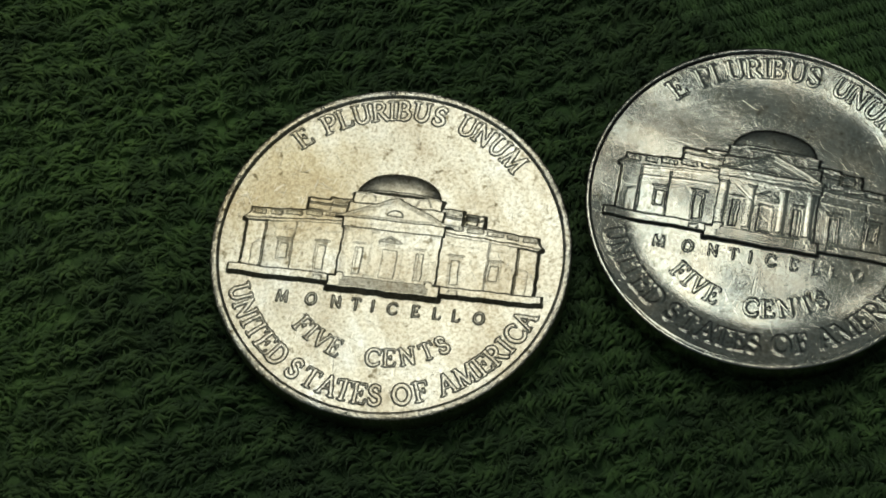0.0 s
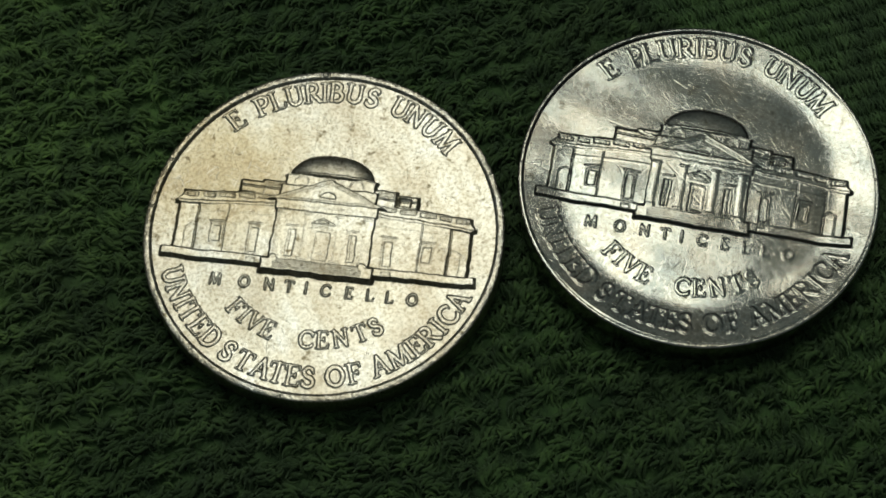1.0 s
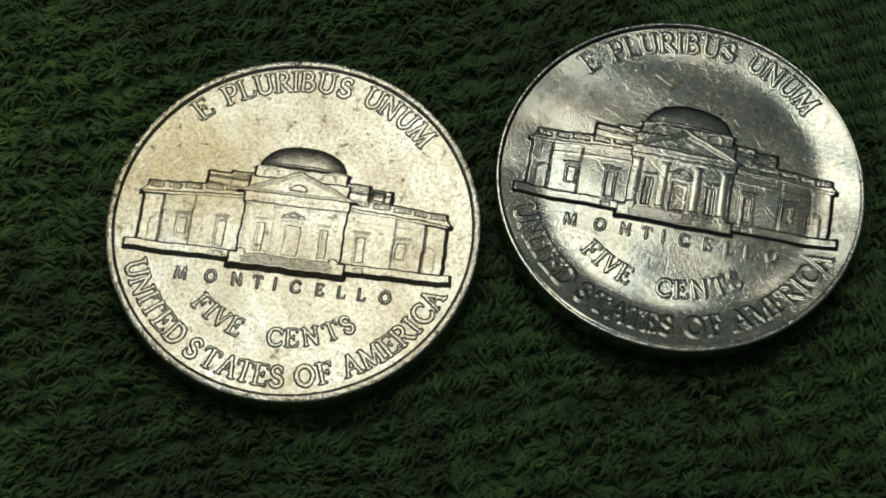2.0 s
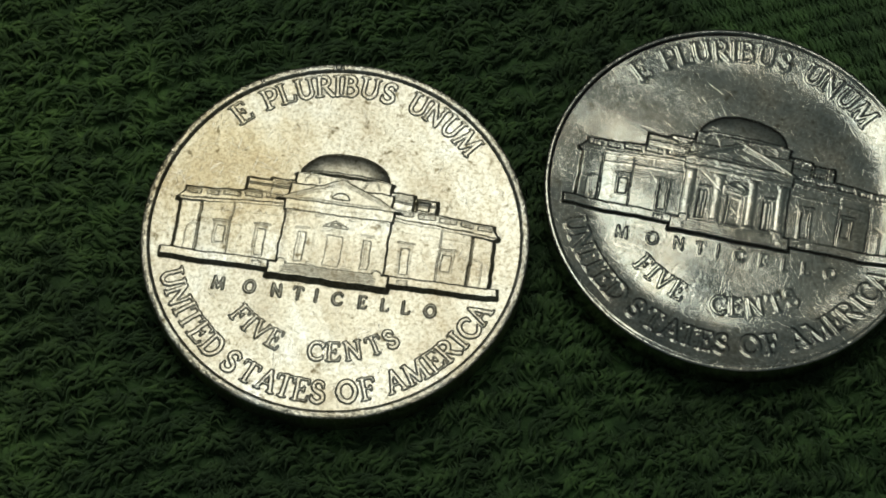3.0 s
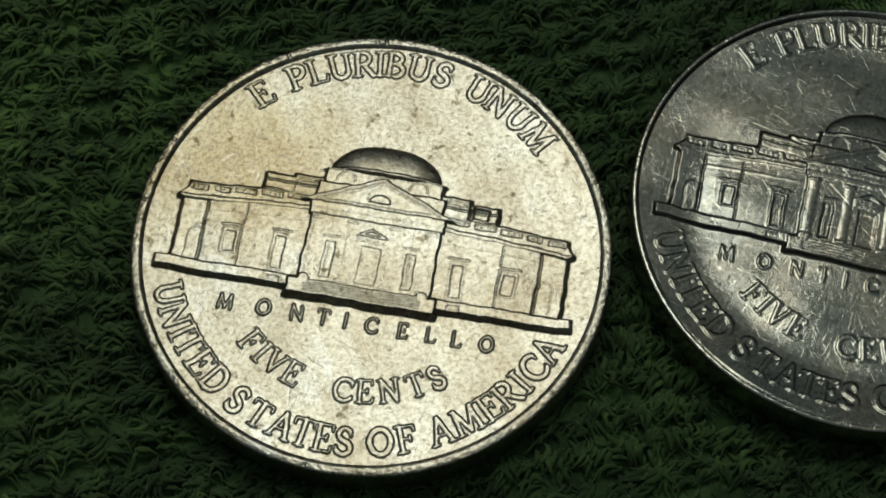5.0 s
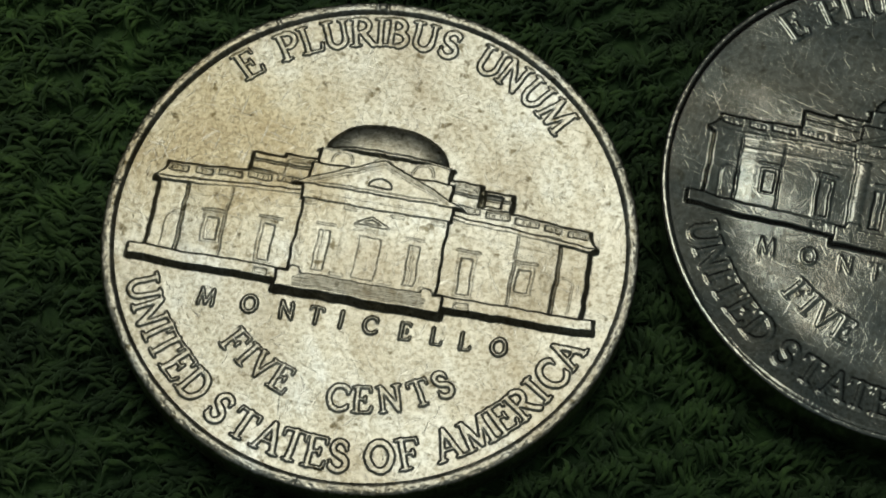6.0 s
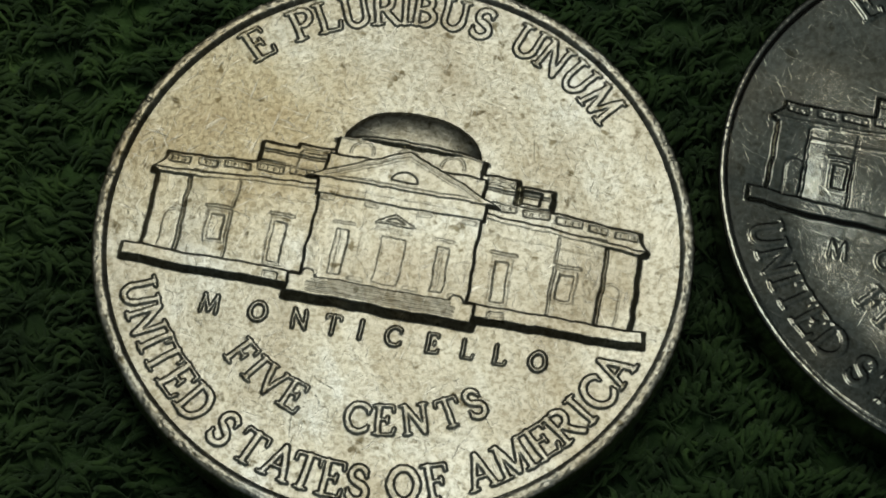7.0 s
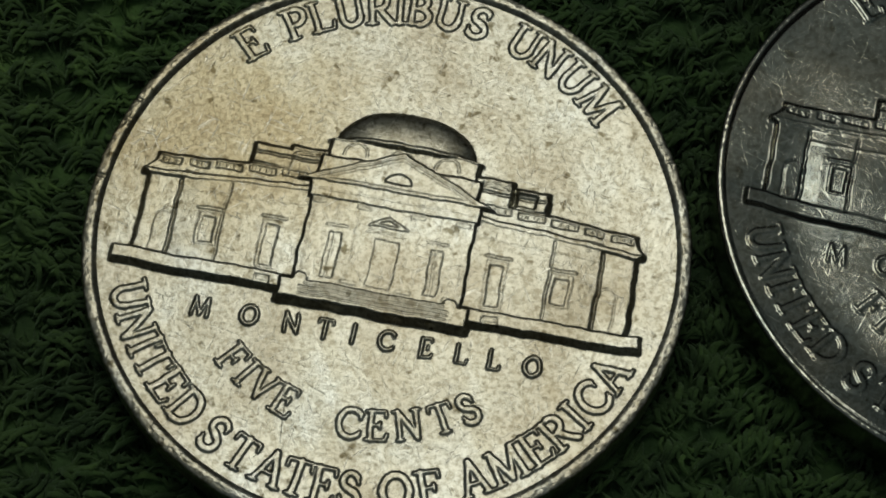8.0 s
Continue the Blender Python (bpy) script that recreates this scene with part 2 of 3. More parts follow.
LETTERS = {
    "E": (0.70, stem(0.17) + [("s", 0.17, 0.96, 0.60, 0.96, FINE), ("s", 0.60, 0.96, 0.62, 0.80, FINE), ("s", 0.17, 0.52, 0.46, 0.52, FINE),
                              ("s", 0.46, 0.42, 0.46, 0.62, FINE), ("s", 0.17, 0.04, 0.64, 0.04, FINE), ("s", 0.64, 0.04, 0.68, 0.24, FINE)]),
    "F": (0.66, stem(0.17) + [("s", 0.17, 0.96, 0.60, 0.96, FINE), ("s", 0.60, 0.96, 0.62, 0.78, FINE), ("s", 0.17, 0.50, 0.46, 0.50, FINE), ("s", 0.46, 0.40, 0.46, 0.60, FINE)]),
    "L": (0.68, stem(0.17) + [("s", 0.17, 0.04, 0.62, 0.04, FINE), ("s", 0.62, 0.04, 0.66, 0.26, FINE)]),
    "I": (0.36, stem(0.18)),
    "P": (0.72, stem(0.17) + [("s", 0.17, 0.96, 0.36, 0.96, FINE), ("a", 0.36, 0.71, 0.25, 0.25, 90, -90, 0.14), ("s", 0.17, 0.46, 0.36, 0.46, FINE)]),
    "R": (0.80, stem(0.17) + [("s", 0.17, 0.96, 0.36, 0.96, FINE), ("a", 0.36, 0.73, 0.24, 0.23, 90, -90, 0.14), ("s", 0.17, 0.50, 0.36, 0.50, FINE), ("s", 0.36, 0.50, 0.72, 0.04, 0.15), ("s", 0.66, 0.04, 0.80, 0.04, FINE)]),
    "B": (0.74, stem(0.17) + [("s", 0.17, 0.96, 0.34, 0.96, FINE), ("a", 0.34, 0.745, 0.22, 0.215, 90, -90, 0.14), ("s", 0.17, 0.53, 0.36, 0.53, FINE), ("a", 0.38, 0.285, 0.26, 0.245, 90, -90, 0.15), ("s", 0.17, 0.04, 0.38, 0.04, FINE)]),
    "D": (0.82, stem(0.17) + [("s", 0.17, 0.96, 0.32, 0.96, FINE), ("a", 0.32, 0.50, 0.42, 0.46, 90, -90, 0.15), ("s", 0.17, 0.04, 0.32, 0.04, FINE)]),
    "U": (0.86, [("s", 0.19, 0.35, 0.19, 0.95, BOLD), ("s", 0.04, 0.96, 0.34, 0.96, FINE), ("s", 0.70, 0.35, 0.70, 0.95, 0.12), ("s", 0.58, 0.96, 0.82, 0.96, FINE), ("a", 0.445, 0.35, 0.255, 0.30, 180, 360, 0.14)]),
    "N": (0.88, [("s", 0.17, 0.05, 0.17, 0.95, 0.12), ("s", 0.06, 0.04, 0.29, 0.04, FINE), ("s", 0.03, 0.96, 0.18, 0.96, FINE), ("s", 0.17, 0.95, 0.72, 0.05, BOLD), ("s", 0.72, 0.03, 0.72, 0.95, 0.12), ("s", 0.60, 0.96, 0.84, 0.96, FINE)]),
    "M": (1.06, [("s", 0.16, 0.05, 0.24, 0.95, 0.12), ("s", 0.05, 0.04, 0.28, 0.04, FINE), ("s", 0.12, 0.96, 0.26, 0.96, FINE), ("s", 0.24, 0.95, 0.53, 0.10, BOLD), ("s", 0.53, 0.10, 0.84, 0.95, 0.12), ("s", 0.84, 0.95, 0.90, 0.05, BOLD), ("s", 0.76, 0.04, 1.02, 0.04, FINE), ("s", 0.82, 0.96, 0.96, 0.96, FINE)]),
    "O": (0.92, [("a", 0.46, 0.50, 0.36, 0.45, 0, 360, 0.16)]),
    "C": (0.84, [("a", 0.48, 0.50, 0.38, 0.45, 48, 312, 0.15), ("s", 0.72, 0.84, 0.74, 0.68, FINE), ("s", 0.72, 0.16, 0.78, 0.28, FINE)]),
    "S": (0.62, [("a", 0.32, 0.73, 0.20, 0.22, 30, 250, 0.14), ("s", 0.27, 0.53, 0.40, 0.45, 0.16), ("a", 0.31, 0.27, 0.23, 0.23, 70, -150, 0.15), ("s", 0.50, 0.85, 0.52, 0.70, FINE), ("s", 0.11, 0.15, 0.08, 0.32, FINE)]),
    "T": (0.76, [("s", 0.38, 0.05, 0.38, 0.95, BOLD), ("s", 0.23, 0.04, 0.53, 0.04, FINE), ("s", 0.06, 0.95, 0.70, 0.95, FINE), ("s", 0.06, 0.95, 0.04, 0.76, FINE), ("s", 0.70, 0.95, 0.72, 0.76, FINE)]),
    "V": (0.84, [("s", 0.14, 0.95, 0.44, 0.06, BOLD), ("s", 0.44, 0.06, 0.70, 0.95, 0.11), ("s", 0.03, 0.96, 0.27, 0.96, FINE), ("s", 0.60, 0.96, 0.82, 0.96, FINE)]),
    "A": (0.88, [("s", 0.14, 0.05, 0.44, 0.96, 0.11), ("s", 0.44, 0.96, 0.74, 0.05, BOLD), ("s", 0.25, 0.35, 0.62, 0.35, FINE), ("s", 0.03, 0.04, 0.26, 0.04, FINE), ("s", 0.62, 0.04, 0.87, 0.04, FINE)]),
}


def to_segment(x, y, x0, y0, x1, y1):
    dx, dy = x1 - x0, y1 - y0
    k = np.clip(((x - x0) * dx + (y - y0) * dy) / (dx * dx + dy * dy + 1e-12), 0, 1)
    return np.hypot(x - x0 - k * dx, y - y0 - k * dy)


def letter_edge(ch, x, y, high, plain_cut=False):
    """How far (mm) a place lies outside the strokes of a letter; x, y from its middle."""
    wide, strokes = LETTERS[ch]
    u, v = x / high + wide / 2, y / high + 0.5
    out = np.full(x.shape, 9.0)
    weight = 1.15 if plain_cut else 1.30
    for kind, *p in strokes:
        if kind == "s":
            if plain_cut and p[4] == FINE and abs(p[1] - p[3]) < 0.02 and abs(p[0] - p[2]) < 0.32:
                continue
            out = np.minimum(out, to_segment(u, v, *p[:4]) - p[4] * weight / 2)
        else:
            cx, cy, rx, ry, a0, a1, thick = p
            ang = np.radians(np.linspace(a0, a1, 15))
            px, py = cx + rx * np.cos(ang), cy + ry * np.sin(ang)
            for k in range(14):
                out = np.minimum(out, to_segment(u, v, px[k], py[k], px[k + 1], py[k + 1]) - thick * weight / 2)
    return out * high


def rect(x, y, x0, x1, y0, y1):
    dx, dy = np.abs(x - (x0 + x1) / 2) - (x1 - x0) / 2, np.abs(y - (y0 + y1) / 2) - (y1 - y0) / 2
    return np.minimum(np.maximum(dx, dy), 0) + np.hypot(np.maximum(dx, 0), np.maximum(dy, 0))


def under(x, y, x0, y0, x1, y1):
    """Negative below the line from (x0, y0) to (x1, y1), which runs to the right."""
    n = math.hypot(x1 - x0, y1 - y0)
    return ((y - y0) * (x1 - x0) - (x - x0) * (y1 - y0)) / n


def smooth(edge, width):
    k = np.clip(0.5 - edge / width, 0, 1)
    return k * k * (3 - 2 * k)


class Relief:
    """The struck face of a coin: heights over a square grid, and the name of the part that each place belongs to."""

    def __init__(self, spacing, dish, depth, crown, soft, sink, jitter, lopsided):
        n = int(2 * R_COIN / spacing) + 1
        axis = (np.arange(n) - (n - 1) / 2) * spacing
        self.x, self.y = np.meshgrid(axis, axis)
        self.spacing, self.depth, self.soft = spacing, depth, soft
        r = np.hypot(self.x, self.y)
        waves = 0.10 * crown * np.sin(0.9 * self.x + 0.5 * self.y) * np.sin(1.1 * self.y - 0.4 * self.x + 1.0)
        # a slightly domed field that turns up towards the rim
        upturn = 0.28 * np.log1p(np.exp((r - 8.05) / 0.28)) * (1 - lopsided * (0.8 * self.y - 0.6 * self.x) / np.maximum(r, 1))
        self.h = FIELD - sink - crown * (r / 10) ** 2 + waves + dish * upturn
        self.field = self.h.copy()
        # the house stands on a flatter level than the field
        self.floor = self.h + 0.5 * crown * (r / 10) ** 2 - 0.12 * crown
        # the strike's outlines are a little uneven
        rng = np.random.RandomState(n)
        self.jx, self.jy = np.zeros_like(r), np.zeros_like(r)
        for span, share in ((3, 0.5), (7, 1.0), (19, 0.8)):
            for field in (self.jx, self.jy):
                q = rng.randn(n, n)
                for axis_no in (0, 1, 0, 1):
                    total = np.cumsum(np.pad(q, [(span, span) if a == axis_no else (0, 0) for a in (0, 1)], mode="wrap"), axis_no)
                    q = np.take(total, np.arange(2 * span, n + 2 * span), axis_no) - np.take(total, np.arange(0, n), axis_no)
                field += jitter * share * q / q.std()
        self.names, self.ids = ["field"], np.zeros(self.x.shape, np.int32)

    def part(self, name):
        self.names.append(name)
        return len(self.names) - 1

    def block(self, name, edge, high, width=0.20, own=True):
        """Raises a plate to this height over the field."""
        k = smooth(edge, width)
        target = self.field + ((self.floor - self.field) + high * self.depth) * k
        higher = (target > self.h + 1e-5) & (k > 0.02)
        self.h = np.where(higher, target, self.h)
        if own:
            self.ids[higher] = self.part(name)

    def add(self, name, edge, high, width=0.08):
        """Adds to (or with a negative height cuts into) what is there."""
        k = smooth(edge, width)
        self.h = self.h + high * k
        if name:
            self.ids[k > 0.05] = self.part(name)

    def letter(self, name, ch, cx, cy, turn, high, lift, cut=False):
        c, s, reach = math.cos(turn), math.sin(turn), high * 0.95
        n, half = self.x.shape[0], (self.x.shape[0] - 1) / 2
        i0, i1 = max(0, int(half + (cx - reach) / self.spacing)), min(n, int(half + (cx + reach) / self.spacing))
        j0, j1 = max(0, int(half + (cy - reach) / self.spacing)), min(n, int(half + (cy + reach) / self.spacing))
        w = np.s_[j0:j1, i0:i1]
        x, y = self.x[w] + self.jx[w] - cx, self.y[w] + self.jy[w] - cy
        edge = letter_edge(ch, x * c + y * s, -x * s + y * c, high, cut)
        k = smooth(edge + 0.004, self.soft)
        self.h[w] = np.maximum(self.h[w], self.field[w] + lift * (0.55 + 0.45 * self.depth) * k)
        ids = self.ids[w]
        ids[k > 0.02] = self.part(name)

    def scratch(self, x0, y0, x1, y1, deep, broad):
        """A groove with a burr along one side."""
        half, n, pad = (self.x.shape[0] - 1) / 2, self.x.shape[0], 0.2
        i0, i1 = int(half + (min(x0, x1) - pad) / self.spacing), int(half + (max(x0, x1) + pad) / self.spacing) + 1
        j0, j1 = int(half + (min(y0, y1) - pad) / self.spacing), int(half + (max(y0, y1) + pad) / self.spacing) + 1
        w = np.s_[max(0, j0):min(n, j1), max(0, i0):min(n, i1)]
        x, y = self.x[w], self.y[w]
        self.h[w] -= deep * smooth(to_segment(x, y, x0, y0, x1, y1) - broad / 2, 0.07)
        self.h[w] += 0.5 * deep * smooth(to_segment(x, y, x0 + 0.05, y0 + 0.05, x1 + 0.05, y1 + 0.05) - broad / 3, 0.06)


def house(r, sharp):
    """The domed country house: wings, corner porches, portico with pediment, drum and dome. sharp: how crisp the strike still is."""
    x = r.x + r.jx + 0.020 * np.sin(1.9 * r.y + 0.7 * r.x) + 0.012 * np.sin(6.3 * r.y + 2.0) + 0.003 * np.sin(19.0 * r.y + 3.1 * r.x)
    y = r.y + r.jy + 0.018 * np.sin(1.7 * r.x + 1.0) + 0.012 * np.sin(5.3 * r.x + 0.4) + 0.003 * np.sin(17.0 * r.x + 2.3 * r.y)
    ax = np.abs(x)
    fine = 0.055 * sharp
    # dome, drum and the attic blocks behind the balustrade
    k = np.sqrt(np.clip(1 - (x / 2.52) ** 2 - ((y - 3.38) / 1.55) ** 2, 0, 1)) * (y > 3.36)
    lifted = r.field + (0.50 * k ** 0.85 - 0.010 * np.abs(np.sin(2.2 * x))) * r.depth
    where = (lifted > r.h + 1e-4) & (k > 0)
    r.h[where] = lifted[where]
    r.ids[where] = r.part("dome")
    drum = np.maximum(rect(x, y, -2.68, 2.72, 2.2, 3.55), under(x, y + 0.10 * (x / 2.7) ** 2, -3, 3.52, 3, 3.52))
    r.block("drum", drum, 0.36, 0.15)
    r.add("drum_cornice", np.maximum(np.abs(y - 3.47 + 0.10 * (x / 2.7) ** 2) - 0.06, ax - 2.85), 0.035, 0.08)
    for cx in (-1.7, -0.05, 1.6):
        arch = np.abs(np.hypot(x - cx, y - 2.86) - 0.42) - 0.03
        r.add(None, np.maximum(arch, 2.8 - y), fine, 0.05)
    r.block("attic_block", rect(x, y, -5.28, -2.6, 1.9, 2.74), 0.26)
    r.block("attic_block", rect(x, y, -3.98, -2.6, 1.9, 2.92), 0.275)
    r.block("attic_block", rect(x, y, 2.6, 4.03, 1.9, 2.95), 0.275)
    r.block("attic_block", rect(x, y, 4.15, 5.33, 1.9, 2.74), 0.26)
    r.add(None, rect(x, y, 4.06, 4.90, 2.05, 2.56), -0.10, 0.09)
    for x0, x1, y0 in ((-3.9, -2.85, 2.56), (2.95, 3.9, 2.56)):
        inner = rect(x, y, x0, x1, y0, y0 + 0.26)
        r.add("attic_panel", inner, -0.02 - 0.015 * sharp, 0.06)
        r.add(None, np.minimum(to_segment(x, y, x0 + 0.1, y0 + 0.04, x1 - 0.1, y0 + 0.22), to_segment(x, y, x0 + 0.1, y0 + 0.22, x1 - 0.1, y0 + 0.04)) - 0.03, 0.022, 0.05)
    for x0, x1 in ((-5.2, -2.7), (2.7, 5.2)):
        r.add(None, rect(x, y, x0, x1, 2.34, 2.42), -0.045, 0.07)
    # wings with cornice and balustrade
    for s, side in ((-1, "wing_wall"), (1, "wing_wall")):
        wx = s * x
        r.block("balustrade", np.maximum(rect(wx, y, 2.7, 8.58 + 0.36 * np.clip((1.62 - y) / 0.55, 0, 1) ** 2, 0.9, 2.4), under(wx, y, 0, 2.28, 9, 1.68)), 0.28)
        r.block(side, rect(wx, y, 2.6, 7.55, -2.3, 1.25), 0.30)
        r.block("porch_wall", rect(wx, y, 7.42, 8.70, -2.3, 1.0), 0.25, 0.20)
        cornice = np.maximum(np.maximum(under(wx, y, 3, 1.46, 9, 1.02), -under(wx, y, 3, 1.18, 9, 0.76)), np.maximum(2.7 - wx, wx - 8.96 + 1.6 * np.clip(0.98 - y, 0, 1)))
        r.block("cornice", cornice, 0.32, 0.13)
        r.add(None, np.maximum(np.abs(under(wx, y, 3, 1.30, 9, 0.90)) - 0.02, np.maximum(2.8 - wx, wx - 8.9)), -0.03 * sharp, 0.05)
        for x0, x1 in ((3.2, 4.1), (4.35, 5.3), (5.55, 6.5), (6.75, 7.4), (7.7, 8.5)):
            mid = (x0 + x1) / 2
            yb = 2.28 - 0.0667 * mid
            pan = rect(wx, y, x0, x1, yb - 0.40, yb - 0.15)
            r.add("balustrade_panel", pan, -0.022 - 0.03 * sharp, 0.07)
            r.add(None, np.maximum(pan + 0.06, np.abs((wx * 6.0 + 0.4 * np.sin(wx * 5.1) + 0.2 * np.sin(wx * 17.0)) % 1 - 0.5) * 0.16 - 0.035), 0.022, 0.05)
        r.add(None, rect(wx, y, 7.47, 7.53, -2.0, 0.85), -0.09, 0.09)
        r.add(None, rect(wx, y, 5.74, 5.80, -2.1, 0.95), -0.008 - 0.055 * sharp, 0.06)
        r.add(None, np.maximum(np.abs(under(wx, y, 3, 0.62, 7.4, 0.40)) - 0.02, np.maximum(3.0 - wx, wx - 7.4)), 0.030 * sharp, 0.06)
        # the outer bay stands at an angle to the front
        bay = (wx > 5.8) & (wx < 7.46) & (y > -2.05) & (y < 0.95)
        r.h = np.where(bay, r.h - 0.05 * sharp * np.clip(wx - 6.85, 0, 1) - 0.012 * sharp * (wx - 5.8), r.h)
        # tall and short windows with frame and hood
        for x0, x1, y0, y1 in ((3.74, 4.20, -1.88, -0.32), (5.97, 6.46, -1.40, -0.44)):
            r.add("window_frame", rect(wx, y, x0 - 0.13, x1 + 0.13, y0 - 0.08, y1 + 0.16), fine * 0.6, 0.05)
            r.add("window", rect(wx, y, x0, x1, y0, y1), -0.07 * sharp, 0.07)
            r.add("window_hood", rect(wx, y, x0 - 0.24, x1 + 0.24, y1 + 0.26, y1 + 0.36), fine, 0.05)
        # the arch of the porch
        arch = np.where(y > -0.80, np.hypot(wx - 7.80, y + 0.80) - 0.36, np.abs(wx - 7.80) - 0.36)
        r.add("porch_arch", np.maximum(np.abs(arch) - 0.02, -2.0 - y), -0.06 * sharp, 0.06)
    # base course under the whole house
    r.block("base_course", rect(x, y, -9.28, 9.24, -2.60, -2.02), 0.34, 0.15)
    for cx in (-3.98, 4.0):
        sill = rect(x, y, cx - 0.27, cx + 0.27, -2.50, -2.24)
        r.add("cellar_window", sill, -0.012 - 0.03 * sharp, 0.06)
        r.add(None, np.abs(sill + 0.09) - 0.02, 0.02 + 0.02 * sharp, 0.05)
    # portico
    r.block("portico_wall", rect(x, y, -2.95, 3.0, -2.2, 1.9), 0.395, 0.15)
    r.block("entablature", rect(x, y, -3.05, 3.07, 0.98, 1.72), 0.425, 0.11)
    r.add(None, rect(x, y, -3.0, 3.0, 1.30, 1.35), -0.03 * sharp, 0.05)
    gable = np.maximum(np.maximum(under(x, y, -3.1, 1.86, 0.02, 3.26), under(x, y, 0.02, 3.26, 3.12, 1.84)), 1.62 - y)
    r.block("portico_roof", np.minimum(gable, rect(x, y, -2.9, 2.92, 1.7, 2.70)), 0.43, 0.15)
    r.block("pediment", gable, 0.455, 0.10)
    tymp = np.maximum(np.maximum(under(x, y, -2.5, 1.78, 0.02, 2.90), under(x, y, 0.02, 2.90, 2.55, 1.78)), 1.80 - y)
    r.add("tympanum", tymp, -0.045 * sharp, 0.08)
    rake = np.abs(np.maximum(under(x, y, -3.1, 1.66, 0.02, 3.06), under(x, y, 0.02, 3.06, 3.12, 1.64))) - 0.022
    r.add(None, np.maximum(rake, 1.78 - y), -0.012 - 0.03 * sharp, 0.06)
    lunette = np.maximum(np.hypot(x, (y - 1.98) * 1.15) - 0.48, 1.98 - y)
    r.add("lunette_window", lunette, -0.035, 0.09)
    r.add(None, np.abs(lunette) - 0.02, 0.028 * sharp, 0.05)
    for cx in (-2.55, -0.95, 0.95, 2.55):
        shaft = np.clip(1 - ((x - cx) / 0.19) ** 2, 0, 1) ** 0.5
        on = (np.abs(x - cx) < 0.19) & (y > -1.95) & (y < 0.88)
        r.h = np.where(on, r.h + 0.020 * sharp * shaft, r.h)
        r.ids[on] = r.part("column")
        r.add("capital", rect(x, y, cx - 0.25, cx + 0.25, 0.80, 0.96), fine * 0.7, 0.05)
        r.add("column_base", rect(x, y, cx - 0.25, cx + 0.25, -2.06, -1.92), fine * 0.7, 0.05)
    # door with its own small gable, and the narrow windows on both sides
    r.add("door", rect(x, y, -0.40, 0.46, -1.98, -0.18), -0.055 * sharp, 0.06)
    r.add(None, np.abs(rect(x, y, -0.30, 0.36, -1.9, -0.30)) - 0.02, 0.02 * sharp, 0.05)
    small = np.maximum(np.maximum(under(x, y, -0.72, 0.30, 0.0, 0.72), under(x, y, 0.0, 0.72, 0.72, 0.30)), 0.28 - y)
    r.add("door_gable", small, 0.018 + fine * 0.5, 0.05)
    r.add(None, small + 0.10, -0.03, 0.05)
    for yy in (0.05, 0.19):
        r.add("door_lintel", rect(x, y, -0.66, 0.68, yy - 0.03, yy + 0.03), fine * 0.6, 0.05)
    for cx in (-1.78, 1.82):
        r.add("window", rect(x, y, cx - 0.22, cx + 0.22, -1.95, -0.22), -0.065 * sharp, 0.06)
        r.add(None, rect(x, y, cx - 0.06, cx + 0.0, -1.95, -0.22), 0.04 * sharp, 0.05)
        r.add("window_hood", rect(x, y, cx - 0.38, cx + 0.38, 0.0, 0.08), fine * 0.8, 0.05)
    # front steps between two blocks
    r.block("steps", rect(x, y, -3.38, 3.32, -2.93, -2.08), 0.43, 0.22)
    for yy in (-2.26, -2.40, -2.54, -2.68):
        r.add("step", rect(x, y, -2.65, 2.6, yy - 0.018, yy + 0.018), -0.032, 0.05)
    for cx in (-2.62, 2.62):
        pier = np.maximum(np.hypot((x - cx) / 1.15, y + 2.12) - 0.26, -2.4 - y)
        r.block("step_pier", pier, 0.43, 0.14)


TOP_WORDS = [("E", -43.8), ("P", -32.4), ("L", -26.6), ("U", -20.0), ("R", -13.0), ("I", -8.4), ("B", -3.9), ("U", 3.0), ("S", 9.9), ("U", 21.3), ("N", 28.3), ("U", 35.8), ("M", 43.9)]
RIM_WORDS = [("U", -65.6), ("N", -58.9), ("I", -53.6), ("T", -49.2), ("E", -43.2), ("D", -36.6), ("S", -28.0), ("T", -20.8), ("A", -14.0), ("T", -8.0), ("E", -2.2), ("S", 3.4),
             ("O", 13.2), ("F", 20.2), ("A", 29.6), ("M", 37.2), ("E", 44.4), ("R", 50.4), ("I", 55.6), ("C", 61.0), ("A", 67.6)]
VALUE_WORDS = [("F", -39.0), ("I", -33.0), ("V", -26.8), ("E", -19.0), ("C", 0.6), ("E", 8.4), ("N", 17.2), ("T", 27.0), ("S", 35.0)]
HOUSE_WORD = [("M", -5.78), ("O", -4.08), ("N", -2.62), ("T", -1.42), ("I", -0.45), ("C", 0.74), ("E", 2.06), ("L", 3.30), ("L", 4.42), ("O", 5.76)]


